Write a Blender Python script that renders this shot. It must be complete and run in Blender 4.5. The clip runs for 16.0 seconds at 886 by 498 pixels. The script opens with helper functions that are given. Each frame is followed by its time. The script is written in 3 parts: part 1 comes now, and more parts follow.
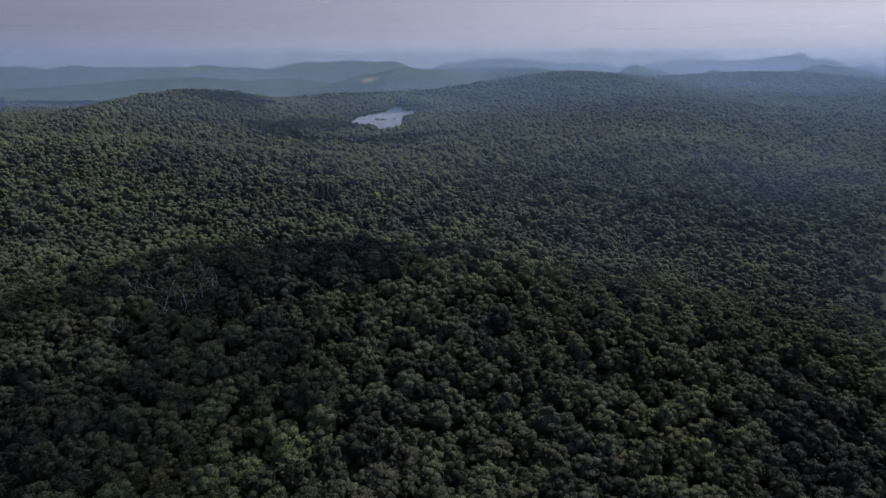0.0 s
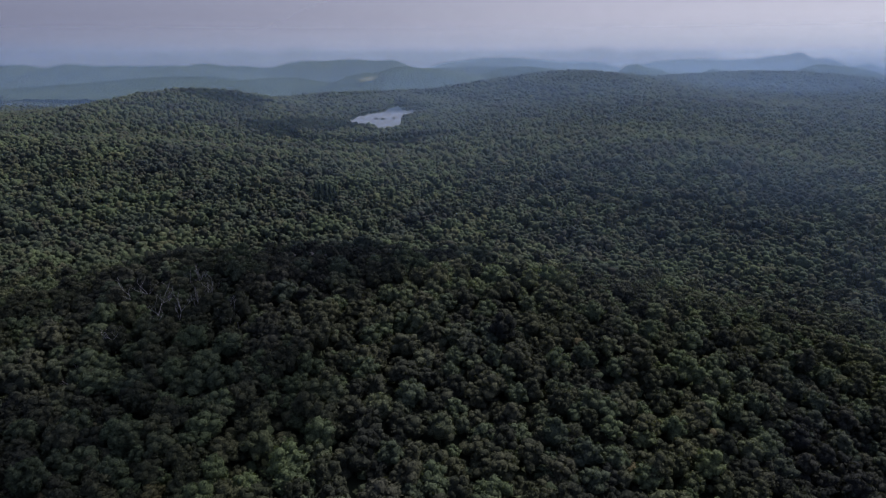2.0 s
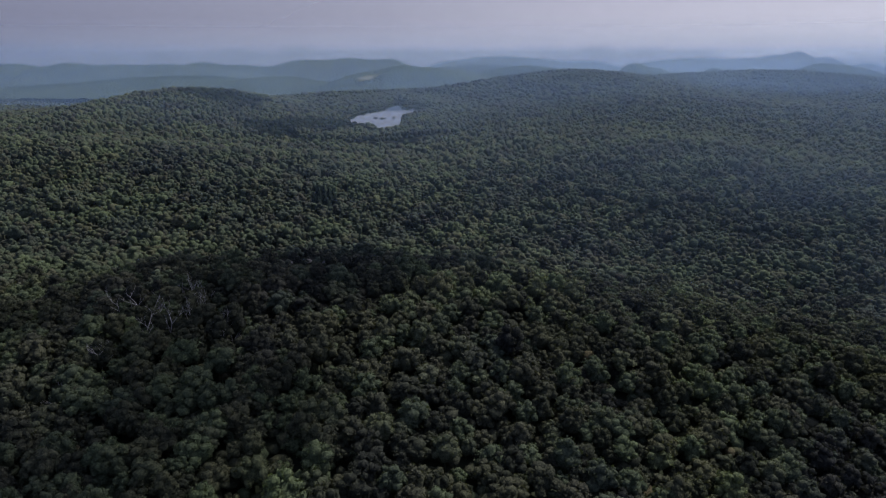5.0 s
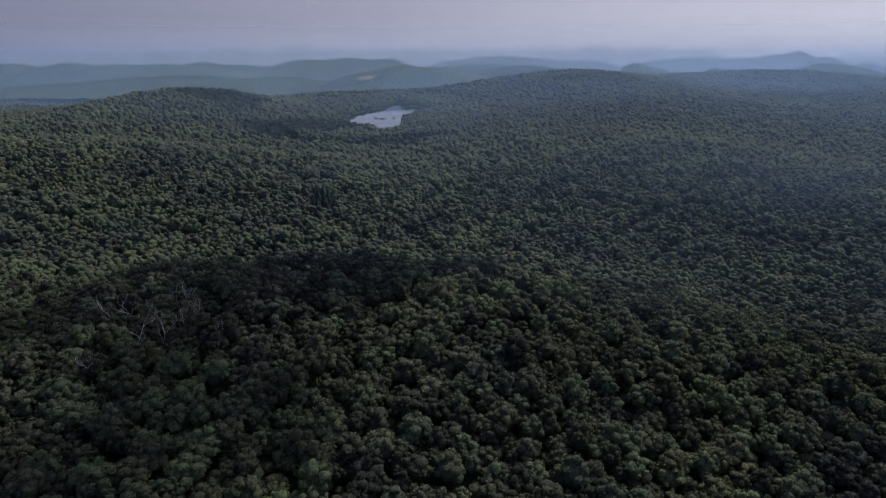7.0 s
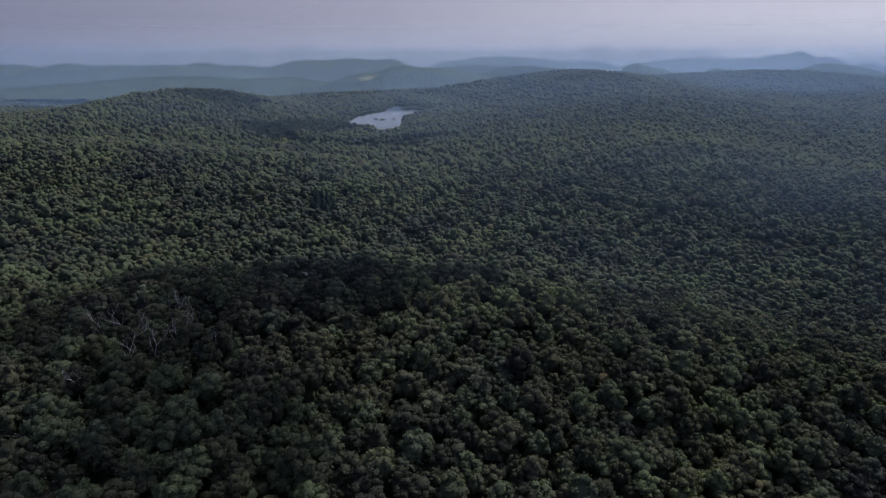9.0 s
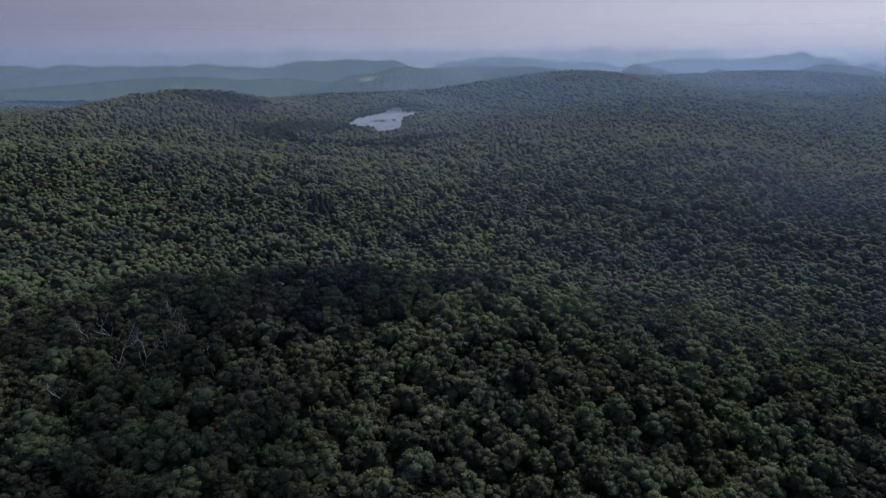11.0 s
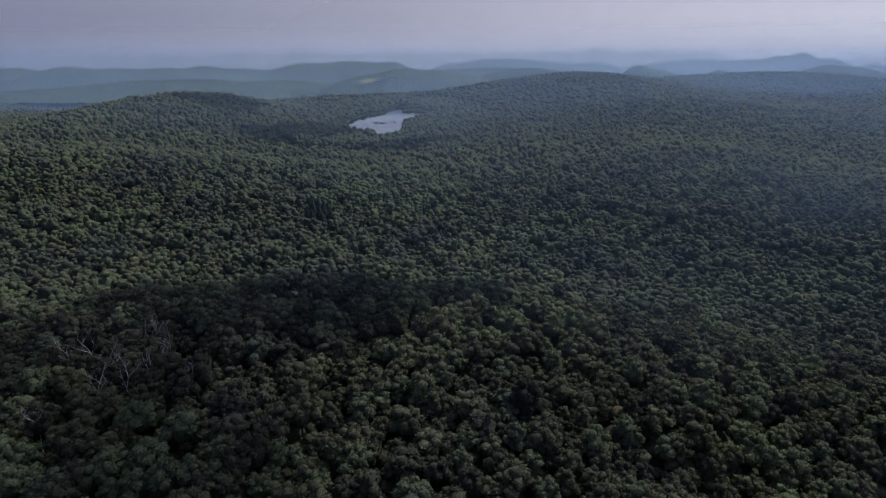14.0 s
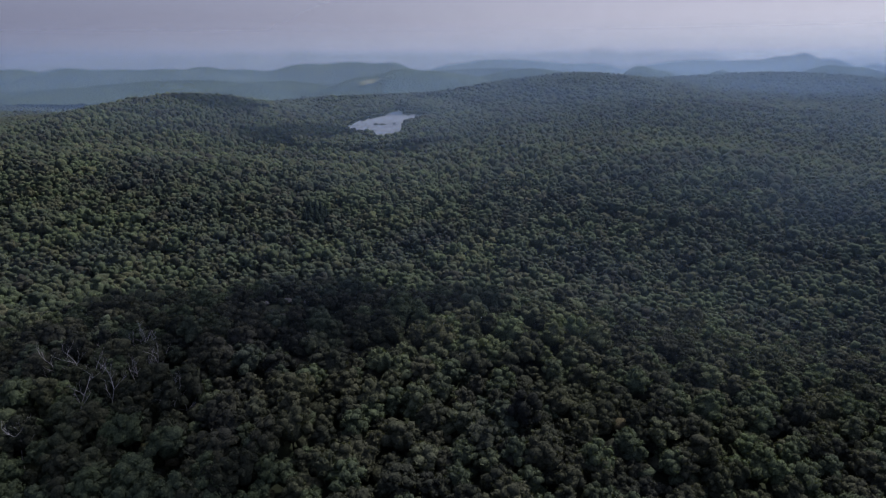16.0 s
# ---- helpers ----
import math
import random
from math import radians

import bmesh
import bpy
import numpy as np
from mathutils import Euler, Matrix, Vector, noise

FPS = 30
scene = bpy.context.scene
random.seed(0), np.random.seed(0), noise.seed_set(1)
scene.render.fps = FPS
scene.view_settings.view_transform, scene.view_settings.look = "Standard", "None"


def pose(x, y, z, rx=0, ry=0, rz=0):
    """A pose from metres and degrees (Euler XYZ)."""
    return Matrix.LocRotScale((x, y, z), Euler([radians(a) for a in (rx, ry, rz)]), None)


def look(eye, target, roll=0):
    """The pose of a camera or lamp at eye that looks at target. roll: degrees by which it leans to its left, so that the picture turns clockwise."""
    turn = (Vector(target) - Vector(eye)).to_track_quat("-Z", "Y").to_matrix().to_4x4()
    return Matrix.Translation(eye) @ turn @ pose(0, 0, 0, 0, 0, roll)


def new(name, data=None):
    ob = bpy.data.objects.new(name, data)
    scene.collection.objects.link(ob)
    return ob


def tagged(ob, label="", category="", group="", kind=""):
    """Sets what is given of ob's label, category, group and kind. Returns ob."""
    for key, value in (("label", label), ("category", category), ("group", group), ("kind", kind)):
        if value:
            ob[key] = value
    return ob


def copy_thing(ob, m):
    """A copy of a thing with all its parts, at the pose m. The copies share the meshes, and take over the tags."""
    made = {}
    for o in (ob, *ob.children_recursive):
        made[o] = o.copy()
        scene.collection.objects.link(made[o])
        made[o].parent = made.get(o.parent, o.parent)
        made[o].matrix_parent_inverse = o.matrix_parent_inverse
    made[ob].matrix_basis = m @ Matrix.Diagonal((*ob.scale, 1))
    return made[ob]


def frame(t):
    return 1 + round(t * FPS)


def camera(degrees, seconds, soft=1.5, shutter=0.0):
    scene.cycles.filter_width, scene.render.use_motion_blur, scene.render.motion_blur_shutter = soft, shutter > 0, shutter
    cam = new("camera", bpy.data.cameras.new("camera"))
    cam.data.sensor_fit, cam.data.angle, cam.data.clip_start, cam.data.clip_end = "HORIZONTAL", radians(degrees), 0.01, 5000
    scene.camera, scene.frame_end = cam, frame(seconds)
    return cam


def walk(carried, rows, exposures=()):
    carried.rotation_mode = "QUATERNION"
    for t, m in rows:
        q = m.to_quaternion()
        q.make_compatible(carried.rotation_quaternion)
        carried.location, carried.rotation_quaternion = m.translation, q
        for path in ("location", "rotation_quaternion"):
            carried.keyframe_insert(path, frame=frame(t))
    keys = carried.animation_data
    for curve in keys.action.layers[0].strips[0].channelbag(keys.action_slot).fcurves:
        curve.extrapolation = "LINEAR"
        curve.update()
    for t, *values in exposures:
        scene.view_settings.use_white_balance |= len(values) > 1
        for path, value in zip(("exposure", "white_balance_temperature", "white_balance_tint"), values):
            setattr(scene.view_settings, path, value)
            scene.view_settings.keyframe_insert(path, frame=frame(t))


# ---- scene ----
# ================================================================ camera
cam = camera(70, 16.0, soft=1.25)
PATH = [
    (0, pose(0.00, 0.00, 110.00, 73.000, 0.000, 0.000)),
    (1, pose(-0.61, 3.17, 109.96, 72.958, -0.026, -0.051)),
    (2, pose(-1.20, 6.48, 109.96, 72.915, -0.046, -0.090)),
    (3, pose(-1.75, 9.92, 109.98, 72.876, -0.060, -0.120)),
    (4, pose(-2.26, 13.46, 110.04, 72.842, -0.068, -0.141)),
    (5, pose(-2.71, 17.07, 110.11, 72.817, -0.070, -0.154)),
    (6, pose(-3.11, 20.74, 110.20, 72.803, -0.066, -0.159)),
    (7, pose(-3.43, 24.43, 110.30, 72.799, -0.057, -0.157)),
    (8, pose(-3.68, 28.13, 110.40, 72.806, -0.043, -0.148)),
    (9, pose(-3.84, 31.81, 110.51, 72.825, -0.023, -0.135)),
    (10, pose(-3.90, 35.45, 110.61, 72.853, -0.000, -0.116)),
    (11, pose(-3.86, 39.01, 110.71, 72.889, 0.027, -0.094)),
    (12, pose(-3.71, 42.49, 110.79, 72.931, 0.057, -0.069)),
    (13, pose(-3.43, 45.85, 110.86, 72.975, 0.091, -0.042)),
    (14, pose(-3.03, 49.07, 110.90, 73.017, 0.126, -0.014)),
    (15, pose(-2.48, 52.12, 110.92, 73.054, 0.162, 0.015)),
    (16, pose(-1.79, 54.99, 110.90, 73.079, 0.198, 0.044)),
]
walk(cam, PATH, exposures=[(0.0, -0.48, 6000, 14), (16.0, -0.48, 6000, 14)])

# ================================================================ light
SUN_AZIMUTH = 44.0      # degrees clockwise from +y
SUN_HEIGHT = 54.0
to_sun = Vector((math.sin(radians(SUN_AZIMUTH)) * math.cos(radians(SUN_HEIGHT)),
                 math.cos(radians(SUN_AZIMUTH)) * math.cos(radians(SUN_HEIGHT)),
                 math.sin(radians(SUN_HEIGHT))))
world = bpy.data.worlds.new("hazy_sky")
scene.world = world
world.use_nodes = True
wn = world.node_tree
sky = wn.nodes.new("ShaderNodeTexSky")
sky.sky_type = "NISHITA"
sky.sun_disc = False
sky.sun_elevation = radians(SUN_HEIGHT)
sky.sun_rotation = radians(SUN_AZIMUTH)
sky.altitude = 300
sky.air_density = 1.0
sky.dust_density = 8.0
sky.ozone_density = 3.0
veil = wn.nodes.new("ShaderNodeMix")            # thin even veil of high haze over the clear sky
veil.data_type, veil.blend_type = "RGBA", "ADD"
veil.inputs[0].default_value = 1.0
veil.inputs[7].default_value = (1.9, 2.0, 3.05, 1)
wn.links.new(sky.outputs[0], veil.inputs[6])
wn.links.new(veil.outputs[2], wn.nodes["Background"].inputs[0])
wn.nodes["Background"].inputs[1].default_value = 0.100

sun_data = bpy.data.lights.new("sun", "SUN")
sun_data.energy = 5.0
sun_data.angle = radians(0.53)
sun_data.color = (1.0, 0.94, 0.83)
sun = new("sun", sun_data)
sun.matrix_world = look(tuple(to_sun * 900), (0, 0, 0))


# ================================================================ materials
def material(name, roughness=0.8):
    m = bpy.data.materials.new(name)
    m.use_nodes = True
    bsdf = m.node_tree.nodes["Principled BSDF"]
    bsdf.inputs["Roughness"].default_value = roughness
    bsdf.inputs["Specular IOR Level"].default_value = 0.08
    return m, m.node_tree, bsdf


def ramp(nt, source, stops):
    r = nt.nodes.new("ShaderNodeValToRGB")
    while len(r.color_ramp.elements) < len(stops):
        r.color_ramp.elements.new(0.5)
    for e, (p, c) in zip(r.color_ramp.elements, stops):
        e.position, e.color = p, (*c, 1)
    nt.links.new(source, r.inputs[0])
    return r.outputs[0]


def noise_node(nt, scale, detail=3.0, rough=0.55):
    geo = nt.nodes.new("ShaderNodeNewGeometry")
    n = nt.nodes.new("ShaderNodeTexNoise")
    n.inputs["Scale"].default_value = scale
    n.inputs["Detail"].default_value = detail
    n.inputs["Roughness"].default_value = rough
    nt.links.new(geo.outputs["Position"], n.inputs["Vector"])
    return n.outputs["Fac"]


def mix(nt, a, b, fac, mode="MIX"):
    m = nt.nodes.new("ShaderNodeMix")
    m.data_type, m.blend_type = "RGBA", mode
    for sock, v in ((m.inputs[0], fac), (m.inputs[6], a), (m.inputs[7], b)):
        if isinstance(v, (int, float)):
            sock.default_value = v
        elif isinstance(v, tuple):
            sock.default_value = (*v, 1)
        else:
            nt.links.new(v, sock)
    return m.outputs[2]


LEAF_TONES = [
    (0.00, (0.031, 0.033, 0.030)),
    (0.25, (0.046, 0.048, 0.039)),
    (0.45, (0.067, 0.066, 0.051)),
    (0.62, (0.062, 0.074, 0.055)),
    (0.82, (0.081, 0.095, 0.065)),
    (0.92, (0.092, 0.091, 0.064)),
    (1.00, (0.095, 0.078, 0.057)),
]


def foliage(name, per_object, grain):
    m, nt, bsdf = material(name, 0.95)
    bsdf.inputs["Specular IOR Level"].default_value = 0.06
    if per_object:
        tone = nt.nodes.new("ShaderNodeObjectInfo").outputs["Random"]
    else:
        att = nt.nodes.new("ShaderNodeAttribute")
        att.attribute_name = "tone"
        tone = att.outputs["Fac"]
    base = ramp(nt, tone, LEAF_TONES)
    stand = ramp(nt, noise_node(nt, 0.02, 3.0), [(0.32, (0.74, 0.76, 0.90)), (0.68, (1.24, 1.34, 1.02))])
    # two mottles that put the shaded gaps between leaves into the colour
    fine = ramp(nt, noise_node(nt, grain, 2.0), [(0.30, (0.55, 0.57, 0.58)), (0.70, (1.45, 1.42, 1.34))])
    leafy = ramp(nt, noise_node(nt, grain * 3.2, 2.0), [(0.32, (0.74, 0.76, 0.78)), (0.68, (1.26, 1.24, 1.20))])
    colour = mix(nt, mix(nt, mix(nt, base, stand, 1.0, "MULTIPLY"), fine, 1.0, "MULTIPLY"), leafy, 1.0, "MULTIPLY")
    nt.links.new(colour, bsdf.inputs["Base Color"])
    bump = nt.nodes.new("ShaderNodeBump")
    bump.inputs["Strength"].default_value = 1.0
    bump.inputs["Distance"].default_value = 0.9 / grain
    nt.links.new(noise_node(nt, grain * 1.3, 3.0, 0.65), bump.inputs["Height"])
    nt.links.new(bump.outputs[0], bsdf.inputs["Normal"])
    trans = nt.nodes.new("ShaderNodeBsdfTranslucent")
    nt.links.new(mix(nt, colour, (1.25, 1.3, 0.6), 1.0, "MULTIPLY"), trans.inputs[0])
    shader = nt.nodes.new("ShaderNodeMixShader")
    shader.inputs[0].default_value = 0.22
    nt.links.new(bsdf.outputs[0], shader.inputs[1])
    nt.links.new(trans.outputs[0], shader.inputs[2])
    nt.links.new(shader.outputs[0], nt.nodes["Material Output"].inputs[0])
    return m


LEAF_NEAR = foliage("leaves_near", True, 1.6)
LEAF_WOOD = foliage("leaves_wood", False, 1.7)

BARK, nt, bsdf = material("bark", 0.9)
nt.links.new(ramp(nt, noise_node(nt, 3.0, 4.0), [(0.3, (0.07, 0.055, 0.042)), (0.7, (0.16, 0.13, 0.105))]), bsdf.inputs["Base Color"])

DEADWOOD, nt, bsdf = material("bleached_deadwood", 0.85)
nt.links.new(ramp(nt, noise_node(nt, 2.0, 4.0), [(0.3, (0.27, 0.26, 0.25)), (0.7, (0.46, 0.44, 0.43))]), bsdf.inputs["Base Color"])

FLOOR, nt, bsdf = material("forest_floor", 0.95)
nt.links.new(ramp(nt, noise_node(nt, 0.08, 6.0), [(0.30, (0.020, 0.027, 0.016)), (0.55, (0.034, 0.040, 0.024)), (0.75, (0.050, 0.050, 0.034))]), bsdf.inputs["Base Color"])

FARWOOD, nt, bsdf = material("far_woods", 0.9)
patch = ramp(nt, noise_node(nt, 0.006, 4.0), [(0.3, (0.036, 0.052, 0.034)), (0.7, (0.060, 0.076, 0.044))])
clump = ramp(nt, noise_node(nt, 0.09, 3.0), [(0.32, (0.38, 0.42, 0.46)), (0.68, (1.65, 1.6, 1.45))])
nt.links.new(mix(nt, patch, clump, 1.0, "MULTIPLY"), bsdf.inputs["Base Color"])
bump = nt.nodes.new("ShaderNodeBump")
bump.inputs["Strength"].default_value = 1.0
bump.inputs["Distance"].default_value = 11.0
nt.links.new(noise_node(nt, 0.1, 3.0), bump.inputs["Height"])
nt.links.new(bump.outputs[0], bsdf.inputs["Normal"])

WATER, nt, bsdf = material("lake_water", 0.08)
bsdf.inputs["Base Color"].default_value = (0.02, 0.03, 0.03, 1)
bsdf.inputs["Specular IOR Level"].default_value = 0.5
bsdf.inputs["IOR"].default_value = 1.33
bsdf.inputs["Roughness"].default_value = 0.03
bump = nt.nodes.new("ShaderNodeBump")
bump.inputs["Strength"].default_value = 0.05
bump.inputs["Distance"].default_value = 0.1
nt.links.new(noise_node(nt, 0.5, 3.0), bump.inputs["Height"])
nt.links.new(bump.outputs[0], bsdf.inputs["Normal"])

MEADOW, nt, bsdf = material("dry_meadow", 0.95)
nt.links.new(ramp(nt, noise_node(nt, 0.03, 4.0), [(0.3, (0.09, 0.10, 0.05)), (0.7, (0.19, 0.18, 0.10))]), bsdf.inputs["Base Color"])

ROCK, nt, bsdf = material("pale_rock", 0.9)
nt.links.new(ramp(nt, noise_node(nt, 0.8, 5.0), [(0.3, (0.075, 0.072, 0.066)), (0.7, (0.16, 0.152, 0.142))]), bsdf.inputs["Base Color"])

NEEDLES, nt, bsdf = material("dark_needles", 0.9)
nt.links.new(ramp(nt, noise_node(nt, 1.2, 3.0), [(0.3, (0.010, 0.018, 0.014)), (0.7, (0.022, 0.032, 0.024))]), bsdf.inputs["Base Color"])

WHITE_PAINT, nt, bsdf = material("white_paint", 0.6)
nt.links.new(ramp(nt, noise_node(nt, 2.0, 3.0), [(0.3, (0.66, 0.65, 0.62)), (0.7, (0.80, 0.79, 0.76))]), bsdf.inputs["Base Color"])

SHINGLE, nt, bsdf = material("grey_shingle", 0.9)
nt.links.new(ramp(nt, noise_node(nt, 4.0, 3.0), [(0.3, (0.09, 0.09, 0.09)), (0.7, (0.17, 0.165, 0.16))]), bsdf.inputs["Base Color"])

CLOUD, nt, bsdf = material("cloud_white", 1.0)
bsdf.inputs["Base Color"].default_value = (0.85, 0.85, 0.86, 1)

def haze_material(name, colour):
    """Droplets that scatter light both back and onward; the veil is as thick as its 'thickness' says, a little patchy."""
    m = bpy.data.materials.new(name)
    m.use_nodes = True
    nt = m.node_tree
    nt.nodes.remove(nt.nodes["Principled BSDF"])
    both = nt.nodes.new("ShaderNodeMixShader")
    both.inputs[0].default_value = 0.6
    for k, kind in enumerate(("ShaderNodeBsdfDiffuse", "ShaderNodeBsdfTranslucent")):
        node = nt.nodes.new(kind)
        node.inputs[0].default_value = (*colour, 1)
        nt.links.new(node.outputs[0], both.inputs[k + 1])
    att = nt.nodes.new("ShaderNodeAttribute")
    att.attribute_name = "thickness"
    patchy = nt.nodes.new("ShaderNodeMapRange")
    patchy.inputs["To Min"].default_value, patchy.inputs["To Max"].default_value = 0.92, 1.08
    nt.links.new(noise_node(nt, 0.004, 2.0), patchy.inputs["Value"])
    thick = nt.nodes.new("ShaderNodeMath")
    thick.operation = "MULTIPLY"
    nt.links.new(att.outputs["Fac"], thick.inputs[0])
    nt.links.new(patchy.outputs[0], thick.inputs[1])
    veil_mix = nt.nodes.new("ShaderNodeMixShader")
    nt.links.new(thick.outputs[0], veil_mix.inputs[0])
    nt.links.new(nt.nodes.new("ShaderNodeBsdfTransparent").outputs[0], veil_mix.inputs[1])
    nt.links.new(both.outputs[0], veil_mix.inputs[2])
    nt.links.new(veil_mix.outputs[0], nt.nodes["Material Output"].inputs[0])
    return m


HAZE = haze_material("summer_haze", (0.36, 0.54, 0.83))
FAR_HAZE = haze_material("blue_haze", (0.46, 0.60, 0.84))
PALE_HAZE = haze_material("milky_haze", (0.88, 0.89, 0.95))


# ================================================================ mesh helpers
def mesh_from(name, verts, quads=None, tris=None, mat=None, tone=None, smooth=False):
    """A mesh from arrays of corners."""
    me = bpy.data.meshes.new(name)
    parts = []
    if quads is not None and len(quads):
        parts.append((np.asarray(quads), 4))
    if tris is not None and len(tris):
        parts.append((np.asarray(tris), 3))
    loops = np.concatenate([p.reshape(-1) for p, _ in parts]).astype(np.int32)
    totals = np.concatenate([np.full(len(p), k) for p, k in parts]).astype(np.int32)
    starts = np.concatenate([[0], np.cumsum(totals)[:-1]]).astype(np.int32)
    me.vertices.add(len(verts))
    me.vertices.foreach_set("co", np.asarray(verts, np.float32).reshape(-1))
    me.loops.add(len(loops))
    me.loops.foreach_set("vertex_index", loops)
    me.polygons.add(len(totals))
    me.polygons.foreach_set("loop_start", starts)
    if smooth:
        me.polygons.foreach_set("use_smooth", np.ones(len(totals), bool))
    if tone is not None:
        at = me.attributes.new("tone", "FLOAT", "POINT")
        at.data.foreach_set("value", np.asarray(tone, np.float32))
    me.update(calc_edges=True)
    if mat:
        me.materials.append(mat)
    return me


def part(name, me, parent, label=""):
    ob = new(name, me)
    ob.parent = parent
    return tagged(ob, label) if label else ob


def grid_quads(nx, ny):
    i = np.arange(nx - 1)[None, :] + nx * np.arange(ny - 1)[:, None]
    i = i.reshape(-1)
    return np.stack([i, i + 1, i + 1 + nx, i + nx], 1)


def lump(x, y, size, seed=0.0):
    """Smooth rolling noise between about -1 and 1."""
    u, v = x / size, y / size
    return (np.sin(u * 1.7 + seed) * np.cos(v * 1.3 - seed * 2) + np.sin(u * 0.9 - v * 1.9 + seed * 3)
            + 0.6 * np.sin(u * 3.1 + v * 2.3 + seed) + 0.4 * np.cos(u * 4.7 - v * 3.9 + seed * 5)) / 2.4


# ================================================================ lie of the land
# rolling ground: centre x, y, rise, spread in x and y of each hill or hollow (canopy level)
BASE = -12.2
HILLS = [
    (-41, 188, 56.2, 155, 101),
    (246, 327, -27.1, 120, 52),
    (204, 589, 38.0, 157, 202),
    (-300, 539, 48.0, 185, 118),
    (-446, 1152, 52.0, 125, 296),
    (330, 1658, 72.0, 205, 386),
    (1027, 2058, 72.8, 385, 373),
    (-680, 1219, 20.0, 219, 433),
    (159, 153, -37.7, 192, 61),
    (-21, 1125, -19.0, 48, 365),
    (-31, 1048, 29.6, 105, 209),
    (-61, 1833, 20.0, 175, 95),
    (782, 1033, 26.1, 302, 245),
    (-300, 1790, 15.0, 110, 90),
    (-58, 262, 6.0, 48, 24),
    (-85, 345, -8.0, 70, 34),
    (-1150, 2150, -48.0, 430, 400),
    (185, 410, -13.0, 75, 55),
    (88, 212, 6.0, 42, 30),
]
TREE_TALL = 10.2
# the rocky knoll on the crest, with low scrub, and the places kept free of broadleaf trees
KNOLL = (-59, 257, 20, 12)
SNAGS = [(-105, 214, 12.5), (-102, 219, 12), (-111, 212, 11.5), (-97, 198, 12), (-90, 202, 12.5), (-69, 201, 12), (-82, 219, 12),
         (-92, 227, 12.5), (-102, 184, 12), (-107, 170, 12.5), (-86, 208, 11.5), (-99, 211, 12)]
CLEARINGS = [(x, y - 1, 2.6) for x, y, tall in SNAGS] + [(-88, 467, 12.5), (-86, 452, 10.5), (-66, 249, 2.4), (-63, 257, 2.4), (-57, 262, 2.4), (-51, 265, 2.4), (-56, 250, 2.4), (-180, 565, 5.0)]
# the lake: overlapping rounded basins, centre x, y and half sizes
BASINS = [(-118, 1190, 50, 175), (-86, 1035, 20, 95), (-106, 1430, 19, 115), (-72, 1310, 42, 115)]


def canopy(x, y):
    z = np.full(np.shape(x), BASE, float)
    for cx, cy, rise, sx, sy in HILLS:
        z = z + rise * np.exp(-((x - cx) / sx) ** 2 / 2 - ((y - cy) / sy) ** 2 / 2)
    return z + 1.8 * lump(x, y, 38.0, 1.0) + 1.3 * lump(x + 9 * np.sin(y / 31), y, 15.0, 4.0)


def basin(x, y):
    """Above 1 inside the lake."""
    s = np.zeros(np.shape(x))
    wob = 1 + 0.10 * lump(x, y, 14.0, 2.0)
    for cx, cy, rx, ry in BASINS:
        q = (((x - cx) / rx) ** 2 + ((y - cy) / ry) ** 2) * wob
        s = s + np.exp(1 - np.clip(q, 0, 30)) ** 6
    return np.sqrt(s)


def knoll(x, y):
    cx, cy, sx, sy = KNOLL
    return np.exp(-((x - cx) / sx) ** 2 - ((y - cy) / sy) ** 2)


def ground(x, y):
    g = canopy(x, y) - TREE_TALL + 3.6 * knoll(x, y)
    shore = np.clip((basin(x, y) - 0.25) / 0.75, 0, 1)
    near_lake = np.exp(-((x + 110) / 160) ** 2 - ((y - 1280) / 420) ** 2)
    g = np.where(near_lake > 0.3, np.maximum(g, 1.0), g)
    g = g * (1 - shore) + 0.8 * shore
    return np.where(basin(x, y) > 1, -1.5 * np.clip(basin(x, y) - 1, 0, 1) * 3 - 0.3, g)


def stretch(a, b, step):
    return list(np.arange(a, b, step))


gx = np.array(stretch(-4900, -1600, 220) + stretch(-1600, -210, 22) + stretch(-210, -20, 5) + stretch(-20, 1600, 22) + stretch(1600, 4901, 220))
gy = np.array(stretch(-900, 60, 60) + stretch(60, 840, 18) + stretch(840, 1640, 8) + stretch(1640, 2600, 24) + stretch(2600, 4700, 120))
X, Y = np.meshgrid(gx, gy)
Z = ground(X, Y)
terrain = new("ground", mesh_from("ground", np.stack([X, Y, Z], -1).reshape(-1, 3), grid_quads(len(gx), len(gy)), mat=FLOOR, smooth=True))
tagged(terrain, "rolling forest floor of dark soil and undergrowth", "ground", kind="structure")

xs, ys = np.meshgrid(np.linspace(-190, -20, 9), np.linspace(925, 1640, 18))
lake = new("lake_water", mesh_from("lake_water", np.stack([xs, ys, np.zeros_like(xs)], -1).reshape(-1, 3), grid_quads(9, 18), mat=WATER, smooth=True))
tagged(lake, "calm grey lake among wooded hills", "lake", kind="structure")

# ---------------------------------------------------------------- far folds of wooded hills: distance, depth, (x, top, spread)
FOLD_WEST = (2950, 260, [(-2070, 57, 164), (-1895, 59, 96), (-1668, 64, 96), (-1468, 59, 164), (-1242, 57, 137), (-1093, 50, 137), (-944, 30, 123)])
FOLD_NEAR = (2620, 200, [(-637, 22, 109), (-773, 9, 97), (-483, 1, 97)])
FOLD_LAKE = (2600, 170, [(-156, 63, 84), (-35, 55, 96), (97, 36, 73), (-285, 38, 95)])
FOLD_MIDDLE = (3450, 220, [(-1248, 62, 97), (-1043, 50, 160), (-718, 75, 128), (-543, 73, 128), (-426, 79, 128), (-265, 79, 81)])
FOLD_SADDLE = (2700, 160, [(354, 63, 87), (240, 50, 75), (458, 48, 75), (33, 46, 100)])
